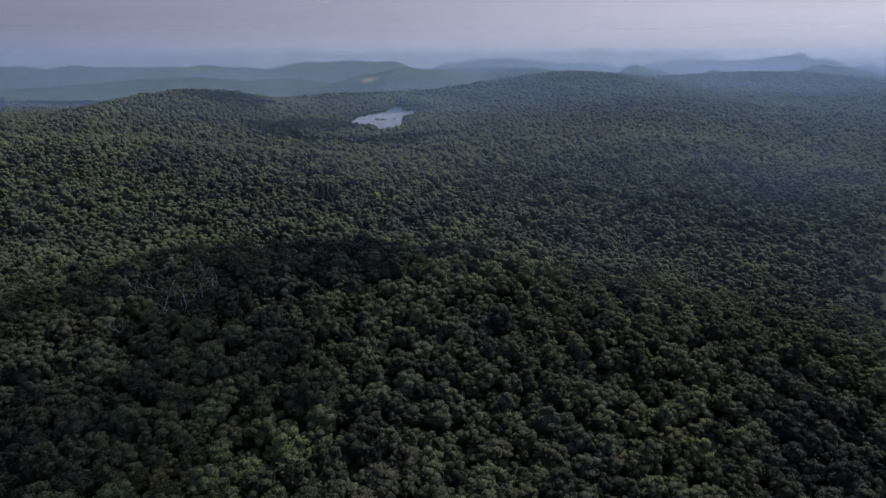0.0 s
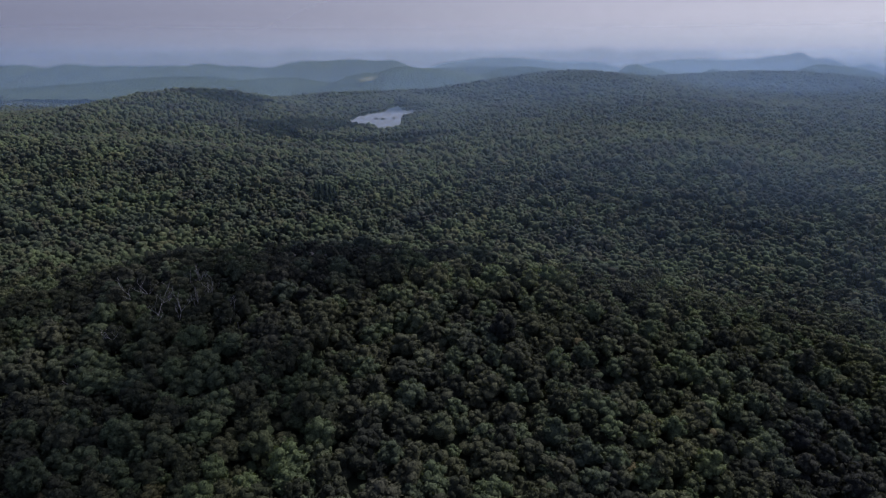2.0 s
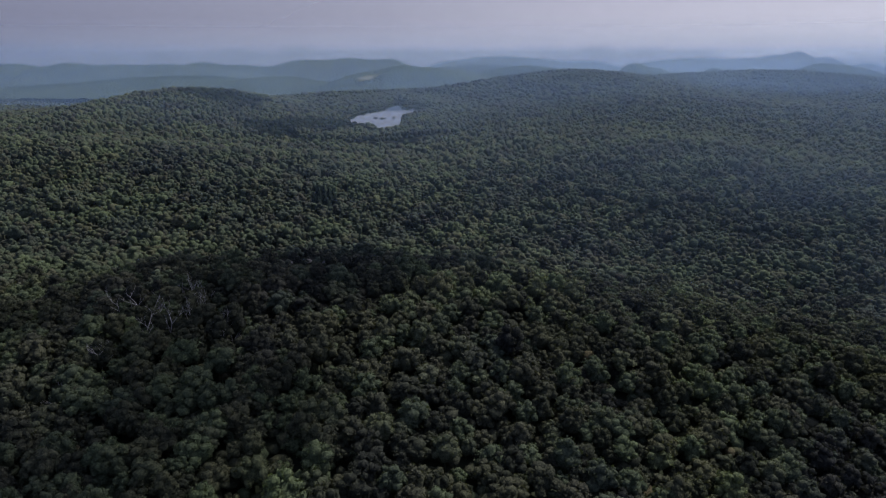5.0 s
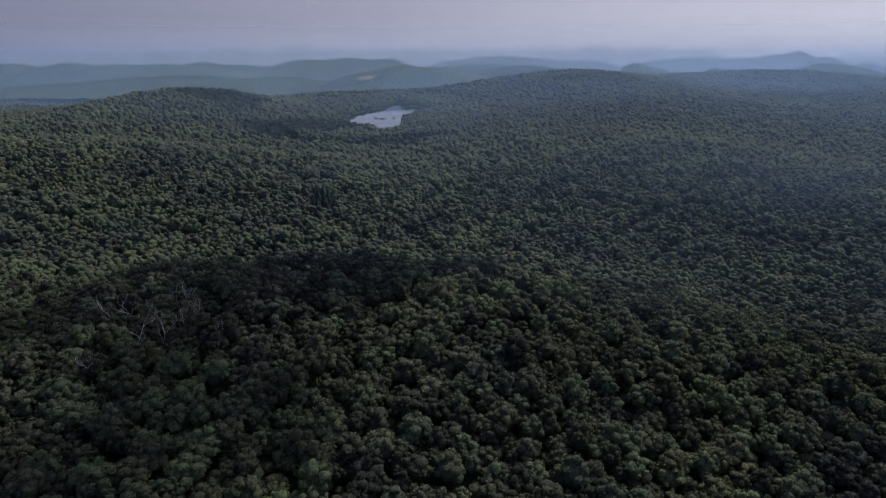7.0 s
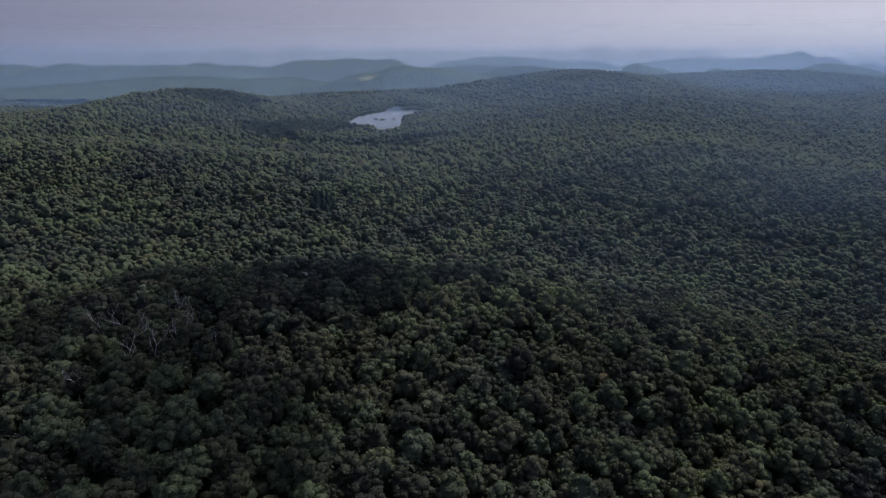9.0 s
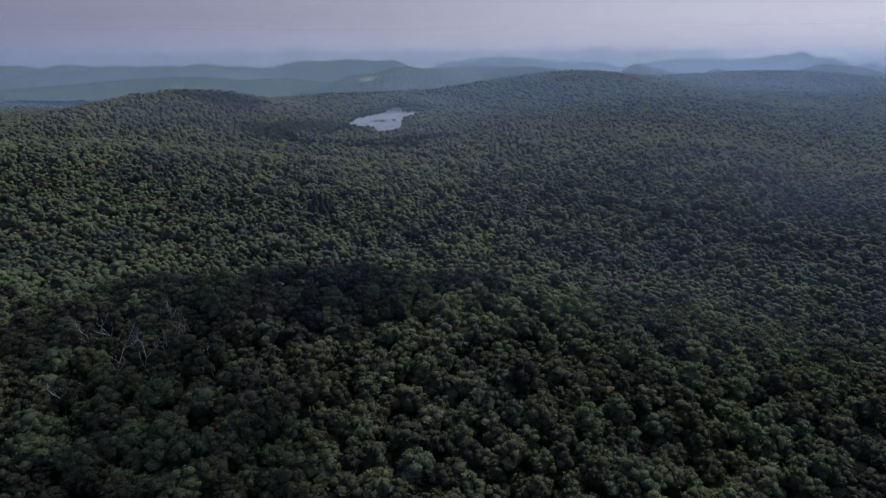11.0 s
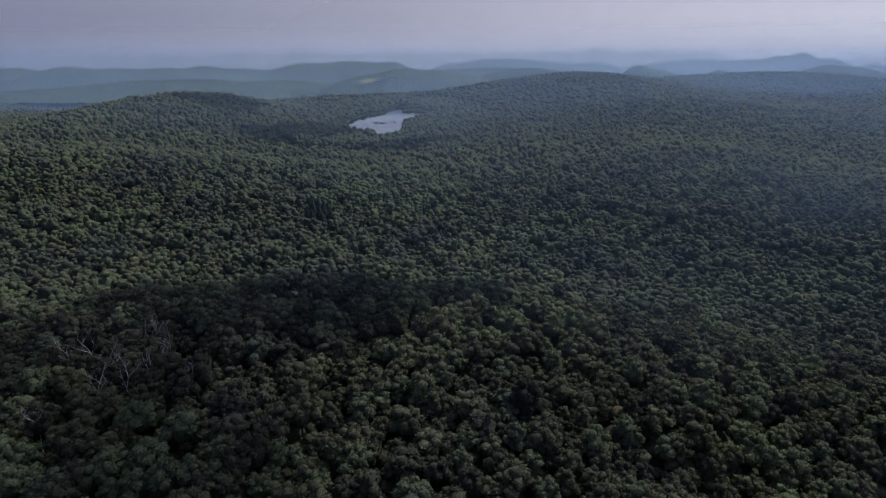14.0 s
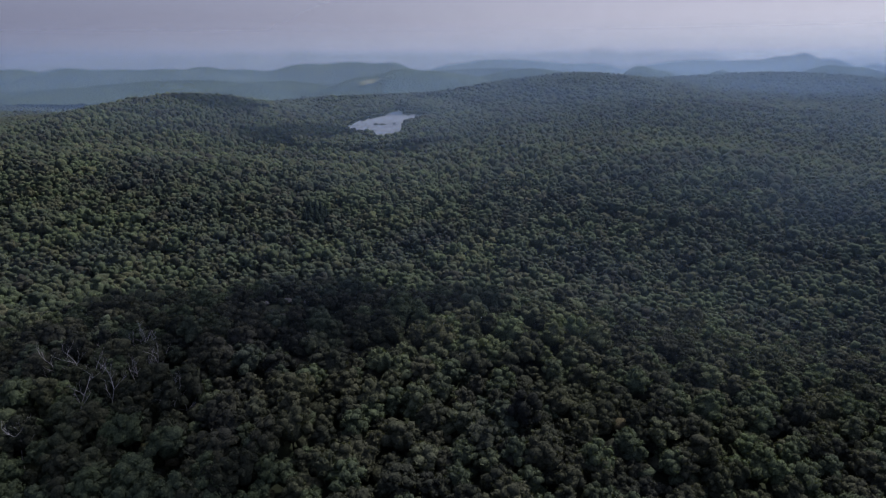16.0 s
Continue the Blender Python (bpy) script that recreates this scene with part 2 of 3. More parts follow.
FOLD_DOME = (2500, 110, [(730, 75, 52), (812, 57, 58), (1039, 61, 33), (956, 45, 46)])
FOLD_EAST = (2600, 140, [(1485, 72, 84), (1597, 65, 84), (1730, 40, 120)])
FOLD_BACK = (3800, 200, [(209, 81, 142), (370, 90, 177), (48, 63, 124), (564, 75, 177), (823, 69, 177)])
FOLD_PEAKS = (4000, 180, [(2150, 122, 82), (2017, 102, 104), (2296, 99, 74), (2491, 106, 93), (2656, 96, 112), (1851, 83, 168), (1410, 76, 223), (1613, 80, 186)])
FOLD_RIM = (4600, 150, [(-3072, 60, 214), (-2717, 75, 214), (-2282, 109, 236), (-1890, 124, 193), (-1421, 138, 193), (-992, 153, 150), (-682, 127, 214), (-331, 127, 257), (59, 127, 257), (448, 131, 214), (759, 138, 172), (1070, 157, 150), (1421, 146, 193), (1772, 138, 193), (2197, 157, 94), (2514, 124, 214), (2946, 109, 257)])


def fold_height(spec, X, Y):
    dist, depth, tops = spec
    floor = -45.0
    bend = lump(X, Y, depth * 0.9, dist) * depth * 0.35 * np.clip(np.abs(Y - dist) / depth, 0, 1)
    total = np.zeros_like(X)
    for cx, top, spread in tops:
        h = (top - floor) * np.exp(-(np.abs(X + bend - cx) / (spread * (1.35 if dist > 3500 else 1.5))) ** 2 / 2)
        total = total + h ** 6
    total = total ** (1 / 6)
    return floor + total * np.exp(-((Y - dist) / depth) ** 2 / 2), total


def fold(name, spec, label):
    dist, depth, tops = spec
    x0 = min(t[0] - 4.0 * t[2] for t in tops)
    x1 = max(t[0] + 4.0 * t[2] for t in tops)
    step = 7.0 if dist < 3100 else 12.0
    x = np.arange(x0, x1, step)
    y = dist + depth * np.concatenate([np.linspace(-2.6, -0.2, 16), np.linspace(-0.12, 0.12, 5), np.linspace(0.3, 2.6, 5)])
    X, Y = np.meshgrid(x, y)
    Z, total = fold_height(spec, X, Y)
    fade = np.clip(total / 60, 0, 1)
    Z = Z + fade * (2.2 * lump(X, Y, 26.0, dist + 2) + 1.4 * lump(X, Y, 9.0, dist) + 1.2 * np.sin(X * 0.83 + 3 * np.sin(Y * 0.31)) * np.cos(Y * 0.57 + X * 0.21))
    ob = new(name, mesh_from(name, np.stack([X, Y, Z], -1).reshape(-1, 3), grid_quads(len(x), len(y)), mat=FARWOOD, smooth=True))
    return tagged(ob, label, "hills", kind="structure")


fold("backdrop_hill_west", FOLD_WEST, "long blue wooded ridge across the valley")
fold("backdrop_hill_near", FOLD_NEAR, "low wooded hill beyond the lake")
lake_hill = fold("backdrop_hill_lake", FOLD_LAKE, "rounded wooded hill behind the lake")
fold("backdrop_hill_middle", FOLD_MIDDLE, "hazy wooded ridge in the distance")
fold("backdrop_hill_saddle", FOLD_SADDLE, "low hazy hill behind the ridge")
fold("backdrop_hill_dome", FOLD_DOME, "dome-shaped hazy hills on the skyline")
fold("backdrop_hill_east", FOLD_EAST, "low hazy hills on the skyline")
fold("backdrop_hill_back", FOLD_BACK, "pale blue hills in the haze")
fold("backdrop_hill_peaks", FOLD_PEAKS, "pale blue peaks fading into haze")
fold("backdrop_hill_rim", FOLD_RIM, "faint blue hills on the horizon")


# a mown clearing on the hill behind the lake
a, rad = np.meshgrid(np.linspace(0, 2 * np.pi, 33), np.linspace(0.0, 1.0, 7))
mx = -282 + np.cos(a) * rad * 40 * (1 + 0.25 * np.sin(3 * a + 1) + 0.12 * np.sin(7 * a))
my = 2465 + np.sin(a) * rad * 28 * (1 + 0.2 * np.sin(2 * a) + 0.15 * np.sin(5 * a))
mz = fold_height(FOLD_LAKE, mx, my)[0] + 4.0
meadow = new("meadow", mesh_from("meadow", np.stack([mx, my, mz], -1).reshape(-1, 3), grid_quads(33, 7), mat=MEADOW, smooth=True))
tagged(meadow, "pale dry meadow clearing on a wooded hillside", "meadow", kind="structure")


# ================================================================ trees
OCTA_V = np.array([(1, 0, 0), (0, 1, 0), (-1, 0, 0), (0, -1, 0), (0, 0, 1), (0, 0, -1)], float)
OCTA_F = np.array([(0, 1, 4), (1, 2, 4), (2, 3, 4), (3, 0, 4), (1, 0, 5), (2, 1, 5), (3, 2, 5), (0, 3, 5)])
ICO = bmesh.new()
bmesh.ops.create_icosphere(ICO, subdivisions=1, radius=1.0)
ICO_V = np.array([v.co for v in ICO.verts])
ICO_F = np.array([[v.index for v in fc.verts] for fc in ICO.faces])
ICO.free()
ICO = bmesh.new()
bmesh.ops.create_icosphere(ICO, subdivisions=2, radius=1.0)
ICO2_V = np.array([v.co for v in ICO.verts])
ICO2_F = np.array([[v.index for v in fc.verts] for fc in ICO.faces])
ICO.free()
SHELLS = {8: (OCTA_V, OCTA_F), 20: (ICO_V, ICO_F), 80: (ICO2_V, ICO2_F)}


def lump_faces(lumps, start):
    return (OCTA_F[None] + (start + 6 * np.arange(len(lumps)))[:, None, None]).reshape(-1, 3)


def clump(rng, at, r, facets, rough, flat=0.82):
    """A rounded clump of leaves, open below."""
    v, fc = SHELLS[facets]
    turn = np.array(Euler((0, 0, rng.uniform(0, 6.28))).to_matrix())
    v = v @ turn
    fc = fc[v[fc][:, :, 2].mean(1) > -0.55]
    ripple = np.sin(v @ rng.normal(size=3) * 4.5 + rng.uniform(0, 6)) * rough * 0.7
    uneven = rng.uniform(0.78, 1.28, 3) * [1, 1, flat]
    return v * (1 + ripple[:, None] + rough * rng.normal(size=(len(v), 1))) * r * uneven + at, fc


def crown(rng, wide, tall, lobes, facets, per=0, leaf=0.4, rough=0.13, size=(0.25, 0.40)):
    """A broad domed crown of rounded leafy clumps, with loose sprays of leaves on them: corners and triangles."""
    V, F, n = [], [], 0
    cv, cf = core(rng, wide, tall, 0.74)
    V.append(cv)
    F.append(cf)
    n = len(cv)
    for k in range(lobes):
        u = (k + 0.5) / lobes
        zc = 1 - 1.12 * u
        a = k * 2.39996 + rng.uniform(-0.5, 0.5)
        rr = math.sqrt(max(0.0, 1 - zc * zc))
        reach = rng.uniform(0.62, 0.84)
        c = np.array([math.cos(a) * rr * wide * reach, math.sin(a) * rr * wide * reach, tall * (0.53 + 0.33 * zc * rng.uniform(0.8, 1.12))])
        r = wide * rng.uniform(*size)
        v, fc = clump(rng, c, r, facets, rough)
        V.append(v)
        F.append(fc + n)
        n += len(v)
        if per:
            d = rng.normal(size=(per * 3, 3))
            d /= np.linalg.norm(d, axis=1)[:, None]
            out_dir = np.array([math.cos(a) * rr, math.sin(a) * rr, max(zc, 0.1) + 0.35])
            d = d[(d @ out_dir) > -0.1][:per]
            pos = c + d * r * np.array([1, 1, 0.82]) * rng.uniform(0.96, 1.24, (len(d), 1))
            nn = d + rng.normal(size=d.shape) * 0.5
            nn /= np.linalg.norm(nn, axis=1)[:, None]
            t = np.cross(nn, rng.normal(size=d.shape))
            t /= np.linalg.norm(t, axis=1)[:, None]
            w = np.cross(nn, t)
            s = leaf * rng.uniform(0.6, 1.25, (len(d), 1))
            h = s * rng.uniform(0.5, 0.9, (len(d), 1))
            q = np.stack([pos - t * s, pos + t * s * 0.7 - w * h - nn * s * 0.15, pos + t * s * 0.6 + w * h], 1).reshape(-1, 3)
            V.append(q)
            F.append(np.arange(len(q)).reshape(-1, 3) + n)
            n += len(q)
    return np.concatenate(V), np.concatenate(F)


def core(rng, wide, tall, fill=0.62):
    """The shaded heart of a crown."""
    v = ICO_V * (1 + 0.10 * rng.normal(size=(len(ICO_V), 1)))
    return v * [wide * fill, wide * fill, tall * 0.30] + [0, 0, tall * 0.52], ICO_F


def tube(points, radii, sides=6):
    """A tapered limb through points."""
    verts, quads = [], []
    pts = [Vector(p) for p in points]
    for i, p in enumerate(pts):
        d = (pts[min(i + 1, len(pts) - 1)] - pts[max(i - 1, 0)]).normalized()
        side = d.orthogonal().normalized()
        other = d.cross(side)
        for k in range(sides):
            a = 2 * math.pi * k / sides
            verts.append(p + (side * math.cos(a) + other * math.sin(a)) * radii[i])
    for i in range(len(pts) - 1):
        for k in range(sides):
            j = (k + 1) % sides
            quads.append((i * sides + k, i * sides + j, (i + 1) * sides + j, (i + 1) * sides + k))
    return np.array([tuple(v) for v in verts]), np.array(quads)


def merge(pieces):
    verts, quads, n = [], [], 0
    for v, q in pieces:
        verts.append(v)
        quads.append(q + n)
        n += len(v)
    return np.concatenate(verts), np.concatenate(quads)


def trunk_mesh(rng, tall):
    lean = rng.uniform(-0.4, 0.4, 2)
    stem = [(0, 0, -1.2), (lean[0] * 0.3, lean[1] * 0.3, tall * 0.3), (lean[0], lean[1], tall * 0.62)]
    pieces = [tube(stem, [0.26, 0.20, 0.12], 7)]
    for k in range(5):
        a = k * 1.257 + rng.uniform(-0.3, 0.3)
        z = tall * rng.uniform(0.32, 0.5)
        reach = rng.uniform(1.2, 2.0)
        pieces.append(tube([(lean[0] * 0.6, lean[1] * 0.6, z), (math.cos(a) * reach * 0.5, math.sin(a) * reach * 0.5, z + 1.0),
                            (math.cos(a) * reach, math.sin(a) * reach, z + 2.2)], [0.10, 0.07, 0.03], 5))
    v, q = merge(pieces)
    return mesh_from("trunk", v, q, mat=BARK, smooth=True)


def half_width(y):
    return 0.67 * np.sqrt(y * y + 90.0 ** 2) + 14


def scatter(rng, y0, y1, spacing, jitter=0.40):
    """Uneven rows of tree places between y0 and y1."""
    rows = []
    k = 0
    y = y0
    while y < y1:
        w = float(half_width(np.array(y)))
        x = np.arange(-w, w, spacing) + (spacing / 2 if k % 2 else 0)
        rows.append(np.stack([x, np.full_like(x, y)], 1))
        y += spacing * 0.87
        k += 1
    p = np.concatenate(rows)
    p = p + rng.uniform(-jitter, jitter, p.shape) * spacing
    keep = basin(p[:, 0], p[:, 1]) < 1.0
    for cx, cy, r in CLEARINGS:
        keep &= np.hypot(p[:, 0] - cx, p[:, 1] - cy) > r
    return p[keep]


rng = np.random.default_rng(7)
NEAR_END = 127.0
WOOD_END = 300.0
MIDDLE_END = 560.0
SLOPE_END = 1150.0
SPACING = 5.8

# the near trees, one by one
kinds = []
for k in range(11):
    wide, tall = rng.uniform(2.9, 4.0), rng.uniform(9.6, 12.0)
    tree = new("forest_tree")
    v, fc = crown(rng, wide, tall, 24, 20, 50, 0.33, 0.18, (0.20, 0.34))
    part("crown", mesh_from("crown", v, None, fc, mat=LEAF_NEAR, smooth=True), tree)
    part("trunk", trunk_mesh(rng, tall), tree)
    tagged(tree, "broad deciduous tree with a dense lumpy green crown", "tree", "trees of the forest")
    kinds.append(tree)
places = scatter(rng, 96.0, NEAR_END, 5.7)
zs = ground(places[:, 0], places[:, 1])
for i, ((x, y), z) in enumerate(zip(places, zs)):
    s = rng.choice([0.78, 0.92, 1.0, 1.1, 1.25]) * rng.uniform(0.93, 1.07)
    m = pose(x, y, z + rng.uniform(-1.2, 0.8), 0, 0, rng.uniform(0, 360)) @ Matrix.Scale(s, 4)
    if i < len(kinds):
        kinds[i].matrix_basis = m
    else:
        t = copy_thing(kinds[i % len(kinds)], m)
        t.matrix_basis = m


def forest(name, places, variants, label, low, high, sink=1.5, dry=1.0, lit_tone=0.0):
    """All trees of a stretch of forest in one mesh; the last two bound its leaf tones."""
    rng = np.random.default_rng(len(places))
    zs = ground(places[:, 0], places[:, 1])
    pick = rng.integers(0, len(variants), len(places))
    V, Q, T, C, n = [], [], [], [], 0
    for k, (v, q, t) in enumerate(variants):
        who = np.where(pick == k)[0]
        if not len(who):
            continue
        a = rng.uniform(0, 2 * np.pi, len(who))
        s = rng.uniform(low, high, len(who))
        s = s * (1 - 0.35 * np.clip(basin(places[who, 0], places[who, 1]) * 2, 0, 1))
        s = s * (1 - 0.62 * knoll(places[who, 0], places[who, 1]))
        h = s * rng.uniform(0.88, 1.12, len(who))
        ca, sa = np.cos(a) * s, np.sin(a) * s
        x = v[None, :, 0] * ca[:, None] - v[None, :, 1] * sa[:, None] + places[who, 0][:, None]
        y = v[None, :, 0] * sa[:, None] + v[None, :, 1] * ca[:, None] + places[who, 1][:, None]
        z = v[None, :, 2] * h[:, None] + (zs[who] + rng.uniform(-sink, sink * 0.6, len(who)))[:, None]
        V.append(np.stack([x, y, z], -1).reshape(-1, 3))
        off = n + len(v) * np.arange(len(who))[:, None, None]
        if len(q):
            Q.append((q[None] + off).reshape(-1, 4))
        if len(t):
            T.append((t[None] + off).reshape(-1, 3))
        C.append(np.repeat(rng.uniform(lit_tone, dry, len(who)), len(v)))
        n += len(v) * len(who)
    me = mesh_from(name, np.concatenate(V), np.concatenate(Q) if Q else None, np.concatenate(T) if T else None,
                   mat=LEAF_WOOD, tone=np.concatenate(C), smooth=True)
    return tagged(new(name, me), label, "forest", kind="stuff")


def stub(tall):
    a = np.arange(3) * 2.094
    low = np.stack([np.cos(a) * 0.3, np.sin(a) * 0.3, np.full(3, -1.0)], 1)
    top = low * [0.5, 0.5, 0] + [0, 0, tall * 0.5]
    return np.concatenate([low, top]), np.array([[0, 1, 4, 3], [1, 2, 5, 4], [2, 0, 3, 5]])


def wood_variant(lobes, facets, per=0, leaf=0.45, stem=True, rough=0.13, size=(0.25, 0.40)):
    wide, tall = rng.uniform(3.3, 4.4), rng.uniform(9.4, 12.0)
    v, fc = crown(rng, wide, tall, lobes, facets, per, leaf, rough, size)
    sv, sq = stub(tall)
    return (np.concatenate([v, sv]), sq + len(v), fc) if stem else (v, np.zeros((0, 4), int), fc)


def dome_variant(wide, tall, lobes=0):
    """A far crown: a rough dome, open below, with a few clumps on it."""
    wide, tall = wide * rng.uniform(0.85, 1.12), tall * rng.uniform(0.93, 1.07)
    v, fc = clump(rng, np.array([0, 0, tall * 0.50]), 1.0, 20, 0.10, 1.0)
    V, F = [(v - [0, 0, tall * 0.5]) * [wide * (0.85 if lobes else 1.0), wide * (0.85 if lobes else 1.0), tall * 0.36] + [0, 0, tall * 0.52]], [fc]
    n = len(v)
    for k in range(lobes):
        a = k * 6.283 / lobes + rng.uniform(-0.5, 0.5)
        r = wide * rng.uniform(0.15, 0.62)
        v, fc = clump(rng, np.array([math.cos(a) * r, math.sin(a) * r, tall * rng.uniform(0.62, 0.76)]), wide * rng.uniform(0.32, 0.5), 8, 0.14)
        V.append(v)
        F.append(fc + n)
        n += len(v)
    return np.concatenate(V), np.zeros((0, 4), int), np.concatenate(F)


forest("understory", scatter(rng, 94.0, 285.0, 5.2), [dome_variant(2.8, 5.5) for _ in range(5)],
       "low green understory shrubs on the forest floor", 0.7, 1.15, 0.8)
forest("forest_behind", scatter(rng, -90.0, 94.0, 6.2), [wood_variant(9, 20, 6, 0.5, rough=0.20, size=(0.25, 0.42)) for _ in range(9)],
       "dense green deciduous forest below the flight path", 0.75, 1.28)
# the finer crowns give way to plainer ones little by little with distance
wood = np.concatenate([scatter(rng, NEAR_END, 400.0, SPACING), scatter(rng, 400.0, 560.0, SPACING, 0.5), scatter(rng, 560.0, SLOPE_END, 6.5, 0.5)])
shade = wood[:, 1] - 0.4 * np.clip(wood[:, 0], 0, 130) + rng.uniform(-45, 45, len(wood))
fine = shade < WOOD_END - 20
plain = (wood[:, 1] + rng.uniform(-70, 70, len(wood)) > MIDDLE_END) & ~fine
# light put into leaf colour: darker tones on the hilltop, lighter ones beyond
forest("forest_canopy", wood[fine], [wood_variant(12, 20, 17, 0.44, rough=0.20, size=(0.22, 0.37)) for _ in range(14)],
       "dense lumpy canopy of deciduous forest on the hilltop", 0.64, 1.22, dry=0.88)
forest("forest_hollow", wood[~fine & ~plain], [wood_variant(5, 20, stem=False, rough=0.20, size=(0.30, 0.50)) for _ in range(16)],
       "dense green deciduous forest in the hollow", 0.60, 1.20, dry=0.93, lit_tone=0.42)
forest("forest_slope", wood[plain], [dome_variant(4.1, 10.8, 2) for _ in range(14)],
       "dense green deciduous forest on the far slopes", 0.60, 1.24, dry=0.92, lit_tone=0.40)
far = scatter(rng, SLOPE_END, 2520.0, 8.8, 0.52)
far = far[(far[:, 1] < 2200) | (far[:, 0] < -430)]
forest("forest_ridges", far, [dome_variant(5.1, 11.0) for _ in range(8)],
       "unbroken forest on the distant ridges", 0.72, 1.32, 2.0, dry=0.90, lit_tone=0.32)


# ================================================================ dead trees
def snag(rng, tall):
    pieces = []

    def grow(p, d, length, r, depth):
        n = 3
        pts, rad = [p], [r]
        for k in range(n):
            d = (d + Vector(rng.uniform(-0.22, 0.22, 3))).normalized()
            p = p + d * (length / n)
            pts.append(p)
            rad.append(r * (1 - 0.2 * (k + 1)))
        pieces.append(tube(pts, rad, 5))
        if depth < 3:
            for k in range(3 if depth else 5):
                at = pts[rng.integers(1, n + 1)]
                side = Vector(rng.uniform(-1, 1, 3))
                side.z = abs(side.z) * 0.7 + 0.25
                grow(at, (d * 0.5 + side.normalized()).normalized(), length * rng.uniform(0.42, 0.62), r * 0.5, depth + 1)

    grow(Vector((0, 0, -1.0)), Vector((0, 0, 1)), tall * 0.78, 0.15, 0)
    v, q = merge(pieces)
    return mesh_from("dead_tree", v, q, mat=DEADWOOD, smooth=True)


for i, (x, y, tall) in enumerate(SNAGS):
    ob = new("dead_tree", snag(np.random.default_rng(40 + i), tall))
    ob.matrix_basis = pose(x, y, float(ground(np.array(x), np.array(y))), rng.uniform(-4, 4), rng.uniform(-4, 4), 40 * i)
    tagged(ob, "bare grey dead tree standing among green crowns", "dead tree", "dead trees on the hill")


# ================================================================ haze
def haze_sheet(name, x, y, z, thickness, mat, label):
    """A thin sheet standing in for haze in the air, over a grid of places."""
    me = mesh_from(name, np.stack([x, y, z], -1).reshape(-1, 3), grid_quads(x.shape[1], x.shape[0]), mat=mat, smooth=True)
    at = me.attributes.new("thickness", "FLOAT", "POINT")
    at.data.foreach_set("value", np.clip(thickness, 0, 1).astype(np.float32).reshape(-1))
    return tagged(new(name, me), label, "haze", kind="stuff")


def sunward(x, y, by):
    """Haze thickened eastward, standing in for the brighter air and sky towards the sun."""
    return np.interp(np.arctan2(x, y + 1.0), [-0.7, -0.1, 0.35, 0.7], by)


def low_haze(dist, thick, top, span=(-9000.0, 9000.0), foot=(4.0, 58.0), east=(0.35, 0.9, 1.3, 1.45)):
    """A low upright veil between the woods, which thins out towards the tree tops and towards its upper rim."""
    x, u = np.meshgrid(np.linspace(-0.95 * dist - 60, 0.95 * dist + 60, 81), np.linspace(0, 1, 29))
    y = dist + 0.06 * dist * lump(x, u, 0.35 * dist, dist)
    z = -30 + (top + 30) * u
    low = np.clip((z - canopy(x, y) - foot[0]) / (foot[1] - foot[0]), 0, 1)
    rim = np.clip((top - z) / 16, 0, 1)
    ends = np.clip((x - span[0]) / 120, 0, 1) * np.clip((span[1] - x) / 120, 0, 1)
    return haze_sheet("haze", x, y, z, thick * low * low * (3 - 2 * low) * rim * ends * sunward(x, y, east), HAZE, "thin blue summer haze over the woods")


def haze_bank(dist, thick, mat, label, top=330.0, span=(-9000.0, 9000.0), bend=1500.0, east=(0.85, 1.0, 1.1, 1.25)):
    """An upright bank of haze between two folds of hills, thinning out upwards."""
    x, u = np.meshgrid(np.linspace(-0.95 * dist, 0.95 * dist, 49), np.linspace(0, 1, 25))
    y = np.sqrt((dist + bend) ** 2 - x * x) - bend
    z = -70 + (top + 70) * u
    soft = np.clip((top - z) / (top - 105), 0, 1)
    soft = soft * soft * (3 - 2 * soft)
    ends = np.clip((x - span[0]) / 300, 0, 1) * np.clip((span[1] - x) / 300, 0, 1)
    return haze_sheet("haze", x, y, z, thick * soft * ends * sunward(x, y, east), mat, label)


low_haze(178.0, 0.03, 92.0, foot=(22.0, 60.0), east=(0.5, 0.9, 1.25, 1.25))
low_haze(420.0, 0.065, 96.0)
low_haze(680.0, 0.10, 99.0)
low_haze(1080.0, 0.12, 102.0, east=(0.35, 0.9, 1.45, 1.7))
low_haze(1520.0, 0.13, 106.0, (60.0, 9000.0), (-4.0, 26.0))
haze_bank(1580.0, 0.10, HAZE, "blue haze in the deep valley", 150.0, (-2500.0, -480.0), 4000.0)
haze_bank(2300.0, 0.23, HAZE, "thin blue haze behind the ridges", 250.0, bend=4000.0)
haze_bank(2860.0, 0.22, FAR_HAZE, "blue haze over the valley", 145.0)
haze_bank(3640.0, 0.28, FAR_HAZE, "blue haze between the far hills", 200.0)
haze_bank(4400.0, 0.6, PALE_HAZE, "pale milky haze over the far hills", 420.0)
# added tall sheet, thicker eastward, which brightens the sky on that side
haze_bank(4860.0, 0.55, PALE_HAZE, "pale milky haze on the horizon, brightening the eastern sky", 1500.0, east=(0.15, 0.65, 1.4, 1.8))


